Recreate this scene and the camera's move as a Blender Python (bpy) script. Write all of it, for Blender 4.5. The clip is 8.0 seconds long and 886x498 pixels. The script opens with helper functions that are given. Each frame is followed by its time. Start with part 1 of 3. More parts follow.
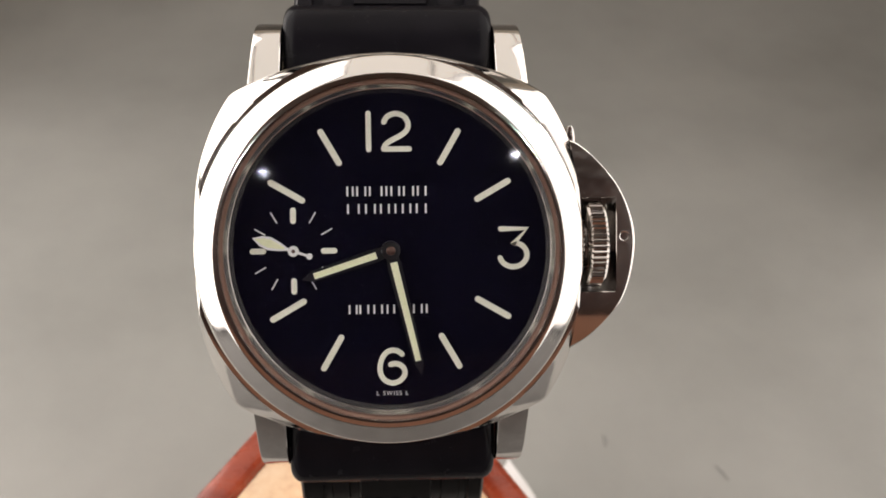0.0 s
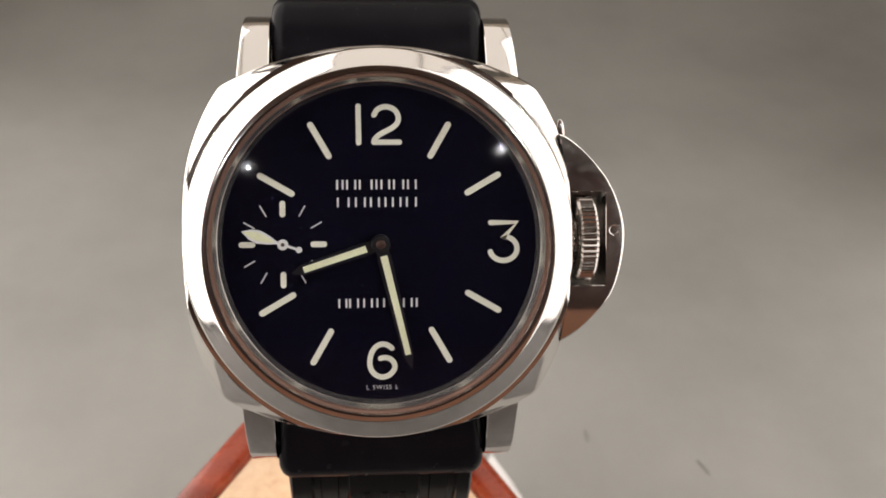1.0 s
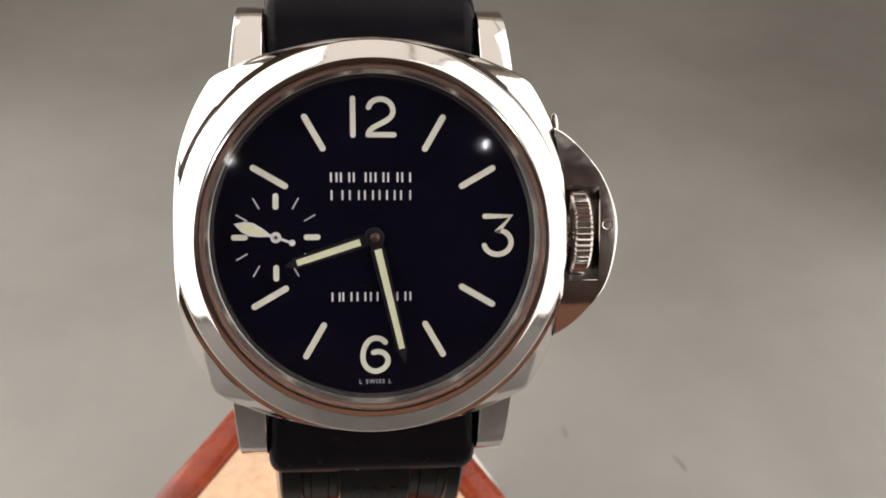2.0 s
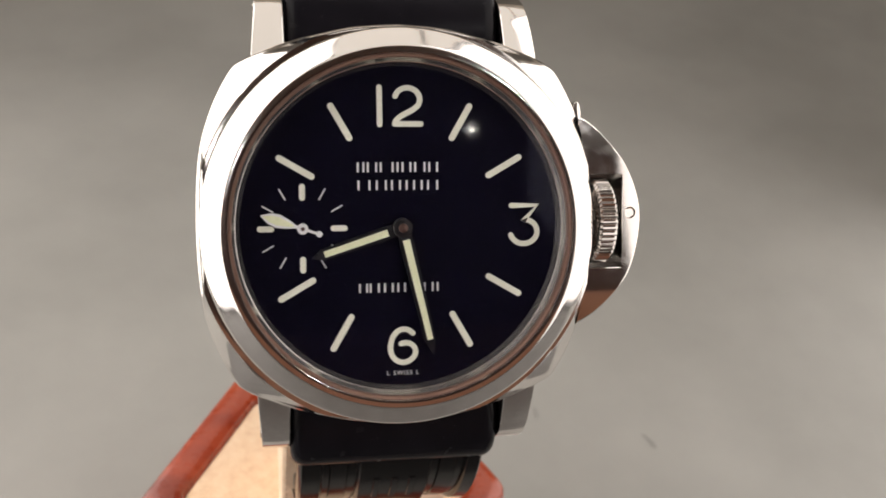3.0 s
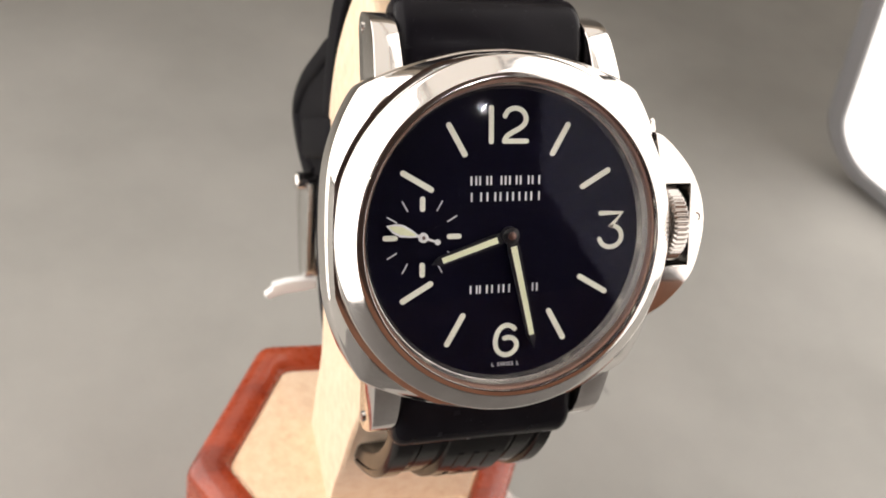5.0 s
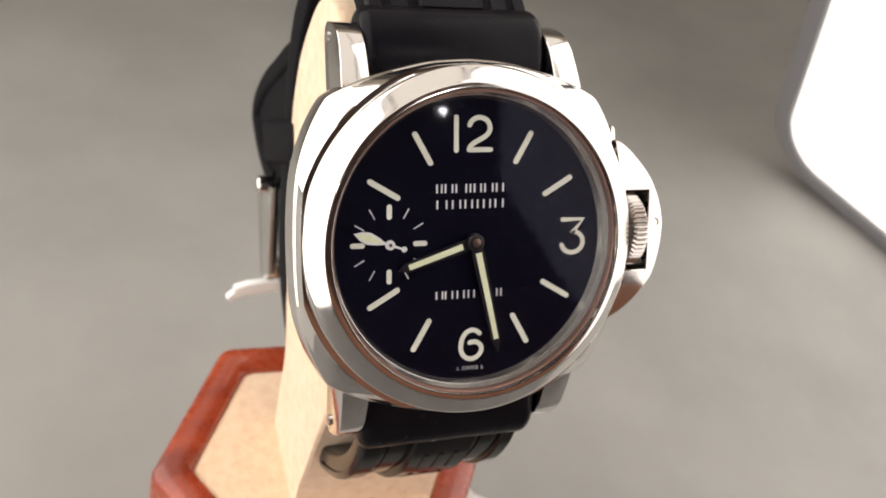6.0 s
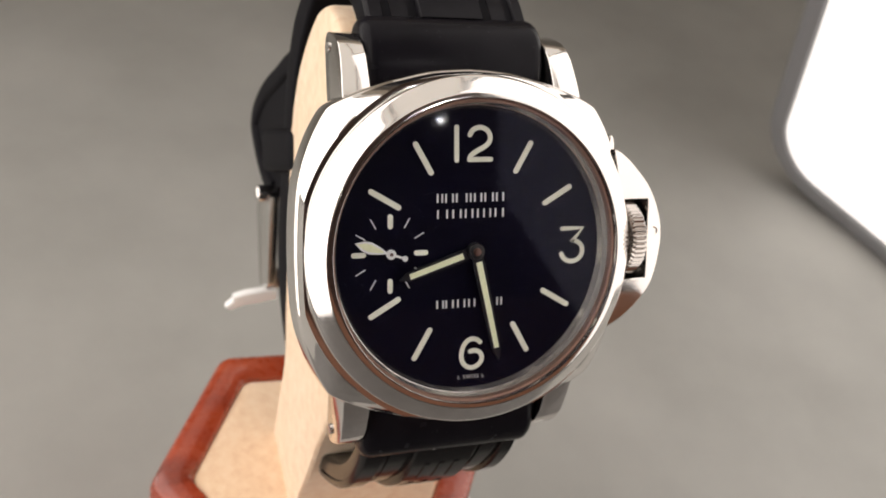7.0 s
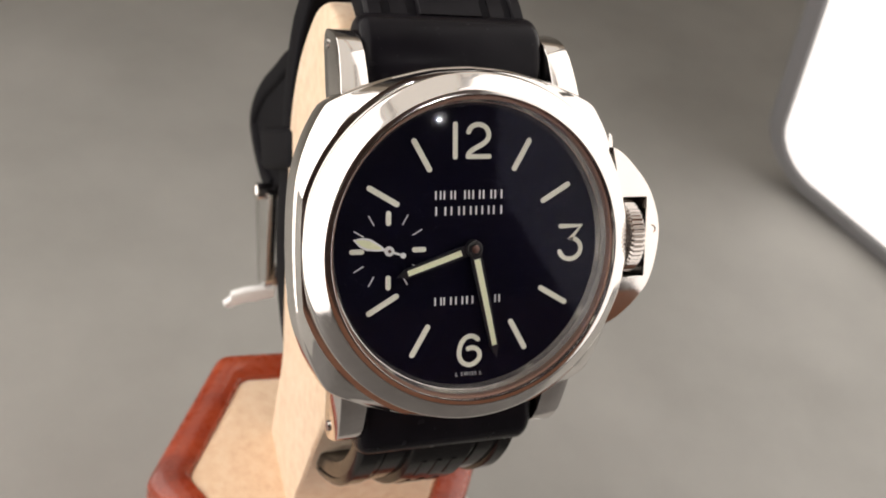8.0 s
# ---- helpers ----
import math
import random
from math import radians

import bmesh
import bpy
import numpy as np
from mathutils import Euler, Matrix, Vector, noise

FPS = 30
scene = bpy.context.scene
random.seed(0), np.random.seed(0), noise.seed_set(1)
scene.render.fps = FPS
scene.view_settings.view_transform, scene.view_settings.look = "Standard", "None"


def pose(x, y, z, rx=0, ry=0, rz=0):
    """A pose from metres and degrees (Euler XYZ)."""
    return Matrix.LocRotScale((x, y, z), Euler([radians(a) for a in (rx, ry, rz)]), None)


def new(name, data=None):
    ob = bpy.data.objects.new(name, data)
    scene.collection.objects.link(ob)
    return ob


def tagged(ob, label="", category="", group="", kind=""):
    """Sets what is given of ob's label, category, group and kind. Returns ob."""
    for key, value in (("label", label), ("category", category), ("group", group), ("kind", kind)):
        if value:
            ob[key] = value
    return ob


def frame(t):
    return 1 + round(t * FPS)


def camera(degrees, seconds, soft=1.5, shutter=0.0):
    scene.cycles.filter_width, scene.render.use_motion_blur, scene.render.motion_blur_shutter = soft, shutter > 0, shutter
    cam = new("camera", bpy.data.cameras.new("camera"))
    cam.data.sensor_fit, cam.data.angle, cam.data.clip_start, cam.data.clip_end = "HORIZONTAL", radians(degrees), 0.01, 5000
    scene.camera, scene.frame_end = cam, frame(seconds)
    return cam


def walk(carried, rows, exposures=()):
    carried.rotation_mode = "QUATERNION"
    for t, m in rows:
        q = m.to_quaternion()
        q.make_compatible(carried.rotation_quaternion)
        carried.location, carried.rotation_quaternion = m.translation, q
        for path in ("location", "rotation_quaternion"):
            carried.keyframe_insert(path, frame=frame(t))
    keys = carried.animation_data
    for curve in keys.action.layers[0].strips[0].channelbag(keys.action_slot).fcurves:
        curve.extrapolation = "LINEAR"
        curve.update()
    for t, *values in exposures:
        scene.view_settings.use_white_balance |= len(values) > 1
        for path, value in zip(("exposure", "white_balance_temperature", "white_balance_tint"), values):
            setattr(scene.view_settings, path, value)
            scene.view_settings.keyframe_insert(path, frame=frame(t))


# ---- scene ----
# ---- camera and its path (millimetres and degrees in the watch's own frame) ----
MM = 0.001
LEAN_BACK = 36.5          # the watch leans back on its stand by this much
DIAL_HEIGHT = 0.137       # height of the dial's centre above the table
WATCH = pose(0, 0, DIAL_HEIGHT, -LEAN_BACK)
cam = camera(46.0, 8.0, soft=1.7, shutter=0.5)
cam.data.dof.use_dof, cam.data.dof.focus_distance, cam.data.dof.aperture_fstop = True, 0.124, 38.0
ROWS = [
    (0.0, -0.83, -123.29, 7.16, -3.305, 0.515, -3.293),
    (0.5, -1.46, -123.47, 6.69, -3.324, 0.462, -3.717),
    (1.0, -2.40, -122.93, 6.80, -3.495, 0.382, -4.569),
    (1.2, -2.96, -122.86, 6.99, -3.595, 0.364, -4.966),
    (2.3, -5.88, -121.52, 5.85, -3.684, 0.258, -6.652),
    (2.5, -6.97, -120.66, 5.82, -3.764, 0.583, -6.697),
    (2.6, -9.18, -120.33, 5.80, -3.533, 0.639, -6.824),
    (2.8, -12.53, -119.71, 7.14, -4.024, 0.128, -8.376),
    (2.9, -13.57, -119.78, 7.36, -4.341, 0.050, -9.047),
    (3.0, -17.04, -119.65, 7.60, -4.815, 0.289, -10.428),
    (3.1, -20.42, -120.29, 8.05, -4.802, 0.534, -11.262),
    (3.2, -24.56, -121.17, 9.69, -5.117, 0.521, -11.129),
    (3.4, -29.87, -121.29, 12.53, -6.318, 0.264, -10.881),
    (3.5, -32.17, -121.22, 14.33, -7.337, 0.161, -11.529),
    (3.7, -35.47, -122.22, 15.44, -7.898, 0.072, -12.518),
    (4.0, -38.85, -123.85, 15.72, -7.881, 0.122, -13.734),
    (4.2, -40.80, -123.89, 16.55, -7.568, 0.025, -14.629),
    (5.3, -50.64, -123.64, 19.55, -9.402, -0.659, -19.110),
    (5.5, -51.07, -124.12, 20.13, -9.447, -0.692, -19.643),
    (5.7, -51.77, -123.98, 20.53, -9.375, -0.841, -20.239),
    (6.0, -51.58, -124.55, 20.93, -9.314, -0.714, -20.833),
    (6.5, -52.54, -124.90, 21.50, -9.226, -0.640, -21.135),
    (7.0, -52.52, -124.84, 21.28, -8.912, -0.641, -21.142),
    (7.5, -52.10, -124.73, 20.82, -8.893, -0.769, -21.104),
    (8.0, -52.44, -124.92, 20.68, -8.822, -0.859, -21.170),
]
walk(cam, [(t, WATCH @ pose(x * MM, y * MM, z * MM, 90 + pitch, roll, yaw)) for t, x, y, z, pitch, roll, yaw in ROWS],
     exposures=[(0.0, 0.12), (2.5, 0.12), (3.0, 0.14), (3.5, 0.13), (4.0, 0.34), (5.5, 0.31), (6.0, 0.23), (6.5, 0.08), (8.0, -0.03)])

# ---- light: two soft panels beside the table, a pale unseen room around them ----
PANEL_GLOW, PANEL_GLOW_STRONG = 1.2, 1.85
world = bpy.data.worlds.new("room_air")
scene.world = world
world.use_nodes = True
world.node_tree.nodes["Background"].inputs[0].default_value = (0.80, 0.78, 0.75, 1)
world.node_tree.nodes["Background"].inputs[1].default_value = 0.05


# ---- materials ----
def shader(name, color, rough=0.5, metal=0.0, coat=0.0):
    m = bpy.data.materials.new(name)
    m.use_nodes = True
    b = m.node_tree.nodes["Principled BSDF"]
    b.inputs["Base Color"].default_value = (*color, 1)
    b.inputs["Roughness"].default_value = rough
    b.inputs["Metallic"].default_value = metal
    b.inputs["Coat Weight"].default_value = coat
    return m, m.node_tree, b


def noise_node(nt, scale, detail=4.0, stretch=(1, 1, 1), rough=0.55):
    tc = nt.nodes.new("ShaderNodeTexCoord")
    mp = nt.nodes.new("ShaderNodeMapping")
    mp.inputs["Scale"].default_value = stretch
    n = nt.nodes.new("ShaderNodeTexNoise")
    n.inputs["Scale"].default_value = scale
    n.inputs["Detail"].default_value = detail
    n.inputs["Roughness"].default_value = rough
    nt.links.new(tc.outputs["Object"], mp.inputs["Vector"])
    nt.links.new(mp.outputs["Vector"], n.inputs["Vector"])
    return n.outputs["Fac"]


def ramp(nt, fac, stops):
    r = nt.nodes.new("ShaderNodeValToRGB")
    e = r.color_ramp.elements
    e[0].position, e[0].color = stops[0][0], (*stops[0][1], 1)
    e[1].position, e[1].color = stops[-1][0], (*stops[-1][1], 1)
    for p, c in stops[1:-1]:
        k = e.new(p)
        k.color = (*c, 1)
    nt.links.new(fac, r.inputs["Fac"])
    return r.outputs["Color"]


def span(nt, fac, lo, hi, a=0.0, b=1.0):
    r = nt.nodes.new("ShaderNodeMapRange")
    for k, v in (("From Min", lo), ("From Max", hi), ("To Min", a), ("To Max", b)):
        r.inputs[k].default_value = v
    nt.links.new(fac, r.inputs["Value"])
    return r.outputs["Result"]


def bump(nt, b, height, strength, distance):
    k = nt.nodes.new("ShaderNodeBump")
    k.inputs["Strength"].default_value = strength
    k.inputs["Distance"].default_value = distance
    nt.links.new(height, k.inputs["Height"])
    nt.links.new(k.outputs["Normal"], b.inputs["Normal"])


def steel(name, color, rough, wear=0.05):
    m, nt, b = shader(name, color, rough, 1.0)
    nt.links.new(span(nt, noise_node(nt, 900, 5), 0.3, 0.7, rough - wear * 0.4, rough + wear), b.inputs["Roughness"])
    return m


STEEL = steel("polished_steel", (0.82, 0.79, 0.765), 0.095, 0.05)
BRUSHED = steel("brushed_steel", (0.70, 0.685, 0.66), 0.24, 0.03)
REHAUT, nt, b = shader("satin_steel", (0.88, 0.845, 0.80), 0.27, 1.0)
# darker copy of the steel: the crown tube's shade is in its colour
DARK_STEEL = steel("shaded_steel", (0.32, 0.30, 0.29), 0.25, 0.08)

DIAL, nt, b = shader("navy_black_lacquer", (0.0030, 0.0030, 0.0075), 0.55)
nt.links.new(ramp(nt, noise_node(nt, 500, 6), [(0.3, (0.0013, 0.0010, 0.0066)), (0.75, (0.0018, 0.0014, 0.0094))]), b.inputs["Base Color"])
b.inputs["Specular IOR Level"].default_value = 0.06

LUME, nt, b = shader("cream_luminous_paint", (0.74, 0.74, 0.60), 0.65)
nt.links.new(ramp(nt, noise_node(nt, 2600, 4), [(0.3, (0.87, 0.87, 0.72)), (0.7, (0.94, 0.93, 0.81))]), b.inputs["Base Color"])
LUME_HAND, nt, b = shader("pale_green_luminous_paint", (0.88, 0.90, 0.62), 0.65)
nt.links.new(ramp(nt, noise_node(nt, 2600, 4), [(0.3, (0.84, 0.87, 0.57)), (0.7, (0.92, 0.93, 0.68))]), b.inputs["Base Color"])
CROWN_STEEL = steel("worn_steel", (0.56, 0.52, 0.49), 0.14, 0.04)
PRINT, nt, b = shader("white_printing", (0.88, 0.88, 0.86), 0.6)
HAND_BLACK, nt, b = shader("black_lacquered_metal", (0.004, 0.004, 0.006), 0.3)
PIVOT = steel("brown_tinted_steel", (0.16, 0.10, 0.085), 0.30, 0.05)
# brown reflection of the bezel's inner lip, put into the colour
LIP_BROWN, nt, b = shader("brown_lip_reflection", (0.36, 0.22, 0.17), 0.4, 0.5)

GLASS = bpy.data.materials.new("sapphire_glass")
GLASS.use_nodes = True
b = GLASS.node_tree.nodes["Principled BSDF"]
b.inputs["Base Color"].default_value = (0.985, 0.985, 1, 1)
b.inputs["Roughness"].default_value = 0.0
b.inputs["Transmission Weight"].default_value = 1.0
b.inputs["IOR"].default_value = 1.27
b.inputs["Specular Tint"].default_value = (0.14, 0.15, 0.32, 1)
b.inputs["Coat Weight"].default_value = 0.28
b.inputs["Coat Roughness"].default_value = 0.05
b.inputs["Coat IOR"].default_value = 1.3

RUBBER, nt, b = shader("black_rubber", (0.006, 0.006, 0.0065), 0.42)
b.inputs["Specular IOR Level"].default_value = 0.10
nt.links.new(ramp(nt, noise_node(nt, 260, 5), [(0.3, (0.0062, 0.0056, 0.0076)), (0.75, (0.0094, 0.0084, 0.0112))]), b.inputs["Base Color"])
nt.links.new(span(nt, noise_node(nt, 700, 4), 0.3, 0.7, 0.22, 0.28), b.inputs["Roughness"])
bump(nt, b, noise_node(nt, 5200, 3), 0.10, 0.00005)

RUBBER_MATTE, nt, b = shader("matte_rubber", (0.006, 0.0056, 0.0070), 0.62)
b.inputs["Specular IOR Level"].default_value = 0.07
nt.links.new(ramp(nt, noise_node(nt, 260, 5), [(0.3, (0.0045, 0.0042, 0.0058)), (0.75, (0.0075, 0.0070, 0.0090))]), b.inputs["Base Color"])
bump(nt, b, noise_node(nt, 5200, 3), 0.10, 0.00005)

RUBBER_GLOSS, nt, b = shader("moulded_rubber", (0.007, 0.0065, 0.0065), 0.24)
b.inputs["Specular IOR Level"].default_value = 0.14
nt.links.new(span(nt, noise_node(nt, 500, 4), 0.3, 0.7, 0.14, 0.20), b.inputs["Roughness"])
bump(nt, b, noise_node(nt, 4200, 3), 0.08, 0.00005)

SUEDE, nt, b = shader("tan_suede", (0.72, 0.50, 0.31), 0.95)
nt.links.new(ramp(nt, noise_node(nt, 420, 8, rough=0.72), [(0.3, (0.79, 0.545, 0.355)), (0.5, (0.885, 0.66, 0.455)), (0.7, (0.94, 0.745, 0.555))]), b.inputs["Base Color"])
b.inputs["Sheen Weight"].default_value = 0.35
b.inputs["Sheen Roughness"].default_value = 0.5
b.inputs["Specular IOR Level"].default_value = 0.1
bump(nt, b, noise_node(nt, 1500, 7, rough=0.7), 0.75, 0.0003)

THREAD, nt, b = shader("beige_thread", (0.80, 0.61, 0.45), 0.8)
WOOD, nt, b = shader("red_lacquered_wood", (0.26, 0.045, 0.018), 0.28, 0.0, 0.5)
grain = noise_node(nt, 130, 8, (0.22, 1.0, 1.0), 0.6)
nt.links.new(ramp(nt, grain, [(0.28, (0.15, 0.020, 0.008)), (0.46, (0.30, 0.041, 0.014)), (0.62, (0.38, 0.060, 0.020)), (0.8, (0.46, 0.092, 0.034))]), b.inputs["Base Color"])
nt.links.new(span(nt, noise_node(nt, 600, 4), 0.3, 0.7, 0.22, 0.36), b.inputs["Roughness"])
b.inputs["Coat Roughness"].default_value = 0.08
bump(nt, b, grain, 0.12, 0.0002)

SHEET, nt, b = shader("grey_card", (0.36, 0.35, 0.335), 0.55)
# broad noise in the colour imitates soft shadow blotches on the card
nt.links.new(ramp(nt, noise_node(nt, 11, 7, rough=0.6), [(0.28, (0.262, 0.256, 0.240)), (0.5, (0.310, 0.304, 0.285)), (0.72, (0.355, 0.347, 0.325))]), b.inputs["Base Color"])
nt.links.new(span(nt, noise_node(nt, 40, 4), 0.3, 0.7, 0.48, 0.62), b.inputs["Roughness"])
bump(nt, b, noise_node(nt, 1500, 4), 0.08, 0.0001)

# unseen beyond the card; dark so the lower bezel has less light to reflect
TABLE, nt, b = shader("grey_laminate", (0.20, 0.195, 0.19), 0.45)
nt.links.new(ramp(nt, noise_node(nt, 60, 6), [(0.3, (0.085, 0.08, 0.078)), (0.7, (0.125, 0.12, 0.115))]), b.inputs["Base Color"])
PAPER, nt, b = shader("white_paper", (0.90, 0.90, 0.89), 0.7)
SPECK, nt, b = shader("grey_lint", (0.27, 0.266, 0.252), 0.9)
FRAME_GREY, nt, b = shader("grey_plastic", (0.26, 0.26, 0.27), 0.5)
WALL, nt, b = shader("cream_wall_paint", (0.70, 0.65, 0.57), 0.8)
nt.links.new(ramp(nt, noise_node(nt, 3, 5), [(0.3, (0.66, 0.61, 0.53)), (0.7, (0.74, 0.69, 0.61))]), b.inputs["Base Color"])
# made-up red-brown surface that the bezel and guard reflect
RED_REFLECTOR, nt, b = shader("red_brown_reflector", (0.36, 0.16, 0.11), 0.5)
nt.links.new(ramp(nt, noise_node(nt, 9, 6, (3.0, 1.0, 0.25)), [(0.3, (0.62, 0.30, 0.19)), (0.7, (0.78, 0.42, 0.29))]), b.inputs["Base Color"])
CEIL, nt, b = shader("brown_ceiling_paint", (0.26, 0.19, 0.16), 0.8)
# colour of the added south wall, set by how dark the guard reflects it
DARK_WALL, nt, b = shader("dark_brown_wall_paint", (0.040, 0.020, 0.015), 0.7)
nt.links.new(ramp(nt, noise_node(nt, 4, 5), [(0.3, (0.070, 0.036, 0.030)), (0.7, (0.112, 0.056, 0.045))]), b.inputs["Base Color"])
FLOOR, nt, b = shader("brown_floor", (0.55, 0.28, 0.18), 0.5)


def glowing(name, color, strength):
    m = bpy.data.materials.new(name)
    m.use_nodes = True
    q = m.node_tree.nodes["Principled BSDF"]
    q.inputs["Base Color"].default_value = (0.8, 0.8, 0.8, 1)
    q.inputs["Emission Color"].default_value = (*color, 1)
    q.inputs["Emission Strength"].default_value = strength
    return m


DIFFUSER = glowing("lit_diffuser", (1.0, 0.94, 0.885), PANEL_GLOW)
DIFFUSER_STRONG = glowing("strongly_lit_diffuser", (1.0, 0.94, 0.885), PANEL_GLOW_STRONG)
BULB = glowing("lit_bulb", (1.0, 0.97, 0.92), 300.0)
# glow of the added ceiling rectangles, for fill and pale reflections in the steel
CEIL_GLOW = glowing("ceiling_fill_glow", (1.0, 0.93, 0.84), 0.74)


# ---- mesh helpers (millimetres) ----
def put(name, bm, material, parent=None, label="", smooth=35.0, bevel=0.0, segs=3):
    bmesh.ops.recalc_face_normals(bm, faces=bm.faces[:])
    if bevel:
        sharp = [e for e in bm.edges if len(e.link_faces) == 2 and e.calc_face_angle(0) > radians(40)]
        bmesh.ops.bevel(bm, geom=sharp, offset=bevel, segments=segs, profile=0.5, affect="EDGES", clamp_overlap=True)
    for v in bm.verts:
        v.co *= MM
    for e in bm.edges:
        if len(e.link_faces) == 2:
            e.smooth = e.calc_face_angle(0) < radians(smooth)
    for fc in bm.faces:
        fc.smooth = True
    me = bpy.data.meshes.new(name)
    bm.to_mesh(me)
    bm.free()
    me.materials.append(material)
    ob = new(name, me)
    ob.parent = parent
    if label:
        ob["label"] = label
    return ob


part = put


def thing(name, m, label, category, group="", kind=""):
    ob = new(name)
    ob.empty_display_size = 0.005
    ob.matrix_world = m
    return tagged(ob, label, category, group, kind)


def spin(profile, n=128, center=(0, 0), close=True):
    """A ring about the dial's axis (y): profile of (radius, y) points."""
    bm = bmesh.new()
    rings = []
    for i in range(n):
        a = 2 * math.pi * i / n
        rings.append([bm.verts.new((center[0] + r * math.sin(a), y, center[1] + r * math.cos(a))) for r, y in profile])
    k = len(profile)
    for i in range(n):
        p, q = rings[i], rings[(i + 1) % n]
        for j in range(k if close else k - 1):
            bm.faces.new((p[j], p[(j + 1) % k], q[(j + 1) % k], q[j]))
    return bm


def disc(radius, y0, y1, n=96, center=(0, 0), rise=0.0):
    """A solid disc about y, its front (y0) bulged by rise."""
    bm = bmesh.new()
    steps = 56 if rise else 1
    rings = []
    for j in range(1, steps + 1):
        r = radius * j / steps
        rings.append([bm.verts.new((center[0] + r * math.sin(2 * math.pi * i / n), y0 - rise * (1 - (r / radius) ** 2), center[1] + r * math.cos(2 * math.pi * i / n))) for i in range(n)])
    mid = bm.verts.new((center[0], y0 - rise, center[1]))
    back = [bm.verts.new((center[0] + radius * math.sin(2 * math.pi * i / n), y1, center[1] + radius * math.cos(2 * math.pi * i / n))) for i in range(n)]
    for i in range(n):
        k = (i + 1) % n
        bm.faces.new((mid, rings[0][i], rings[0][k]))
        for j in range(steps - 1):
            bm.faces.new((rings[j][i], rings[j + 1][i], rings[j + 1][k], rings[j][k]))
        bm.faces.new((rings[-1][i], back[i], back[k], rings[-1][k]))
    bm.faces.new(back)
    return bm


def loft(sections, closed_ring=True, caps=True):
    """Skin through rings of points, in order."""
    bm = bmesh.new()
    rings = [[bm.verts.new(p) for p in s] for s in sections]
    n = len(rings[0])
    for a, c in zip(rings, rings[1:]):
        for i in range(n if closed_ring else n - 1):
            bm.faces.new((a[i], a[(i + 1) % n], c[(i + 1) % n], c[i]))
    if caps:
        bm.faces.new(rings[0])
        bm.faces.new(rings[-1])
    return bm


def prism(outline, lo, hi, axis="y"):
    """A flat outline given thickness. axis y: outline in (x, z); axis x: outline in (y, z); axis z: outline in (x, y)."""
    def at(p, d):
        return {"y": (p[0], d, p[1]), "x": (d, p[0], p[1]), "z": (p[0], p[1], d)}[axis]
    return loft([[at(p, lo) for p in outline], [at(p, hi) for p in outline]])


def box(x0, x1, y0, y1, z0, z1):
    return prism([(x0, z0), (x1, z0), (x1, z1), (x0, z1)], y0, y1)


def merge(*bms):
    out = bms[0]
    for other in bms[1:]:
        me = bpy.data.meshes.new("scrap")
        other.to_mesh(me)
        other.free()
        out.from_mesh(me)
        bpy.data.meshes.remove(me)
    return out


def spline(points, n=12):
    """A smooth line through the points."""
    out = []
    p = [np.array(q, float) for q in points]
    for i in range(len(p) - 1):
        a, c1, c2, d = p[max(i - 1, 0)], p[i], p[i + 1], p[min(i + 2, len(p) - 1)]
        for k in range(n):
            t = k / n
            out.append(0.5 * ((2 * c1) + (c2 - a) * t + (2 * a - 5 * c1 + 4 * c2 - d) * t * t + (3 * c1 - a - 3 * c2 + d) * t ** 3))
    out.append(p[-1])
    return out


def stroke(points, width, y0, y1, cap=True):
    """A painted stroke of even width with round ends along (x, z) points."""
    p = [np.array(q, float) for q in points]
    left, right = [], []
    for i, q in enumerate(p):
        d = p[min(i + 1, len(p) - 1)] - p[max(i - 1, 0)]
        d = d / np.linalg.norm(d)
        n = np.array((-d[1], d[0])) * width / 2
        left.append(q + n)
        right.append(q - n)

    def arc(mid, start):
        v = start - mid
        return [mid + np.array((v[0] * math.cos(a) + v[1] * math.sin(a), -v[0] * math.sin(a) + v[1] * math.cos(a))) for a in (math.pi * k / 8 for k in range(1, 8))]
    outline = left + (arc(p[-1], left[-1]) if cap else []) + right[::-1] + (arc(p[0], right[0]) if cap else [])
    # quads along the stroke keep the faces clean
    bm = bmesh.new()
    top = [bm.verts.new((q[0], y0, q[1])) for q in outline]
    low = [bm.verts.new((q[0], y1, q[1])) for q in outline]
    n = len(top)
    for i in range(n):
        bm.faces.new((top[i], top[(i + 1) % n], low[(i + 1) % n], low[i]))
    nl = len(left)
    na = 7 if cap else 0
    rt = list(range(nl + na, nl + na + nl))[::-1]
    for i in range(nl - 1):
        bm.faces.new([top[i], top[i + 1], top[rt[i + 1]], top[rt[i]]])
    if cap:
        bm.faces.new([top[k] for k in range(nl - 1, nl + na + 1)])
        bm.faces.new([top[k] for k in range(nl + na + nl - 1, len(top))] + [top[0]])
    return bm


def arc_points(cx, cz, r, a0, a1, n=18, rz=None):
    rz = r if rz is None else rz
    return [(cx + r * math.cos(radians(a0 + (a1 - a0) * k / n)), cz + rz * math.sin(radians(a0 + (a1 - a0) * k / n))) for k in range(n + 1)]


def polar(r, deg):
    return (r * math.sin(radians(deg)), r * math.cos(radians(deg)))


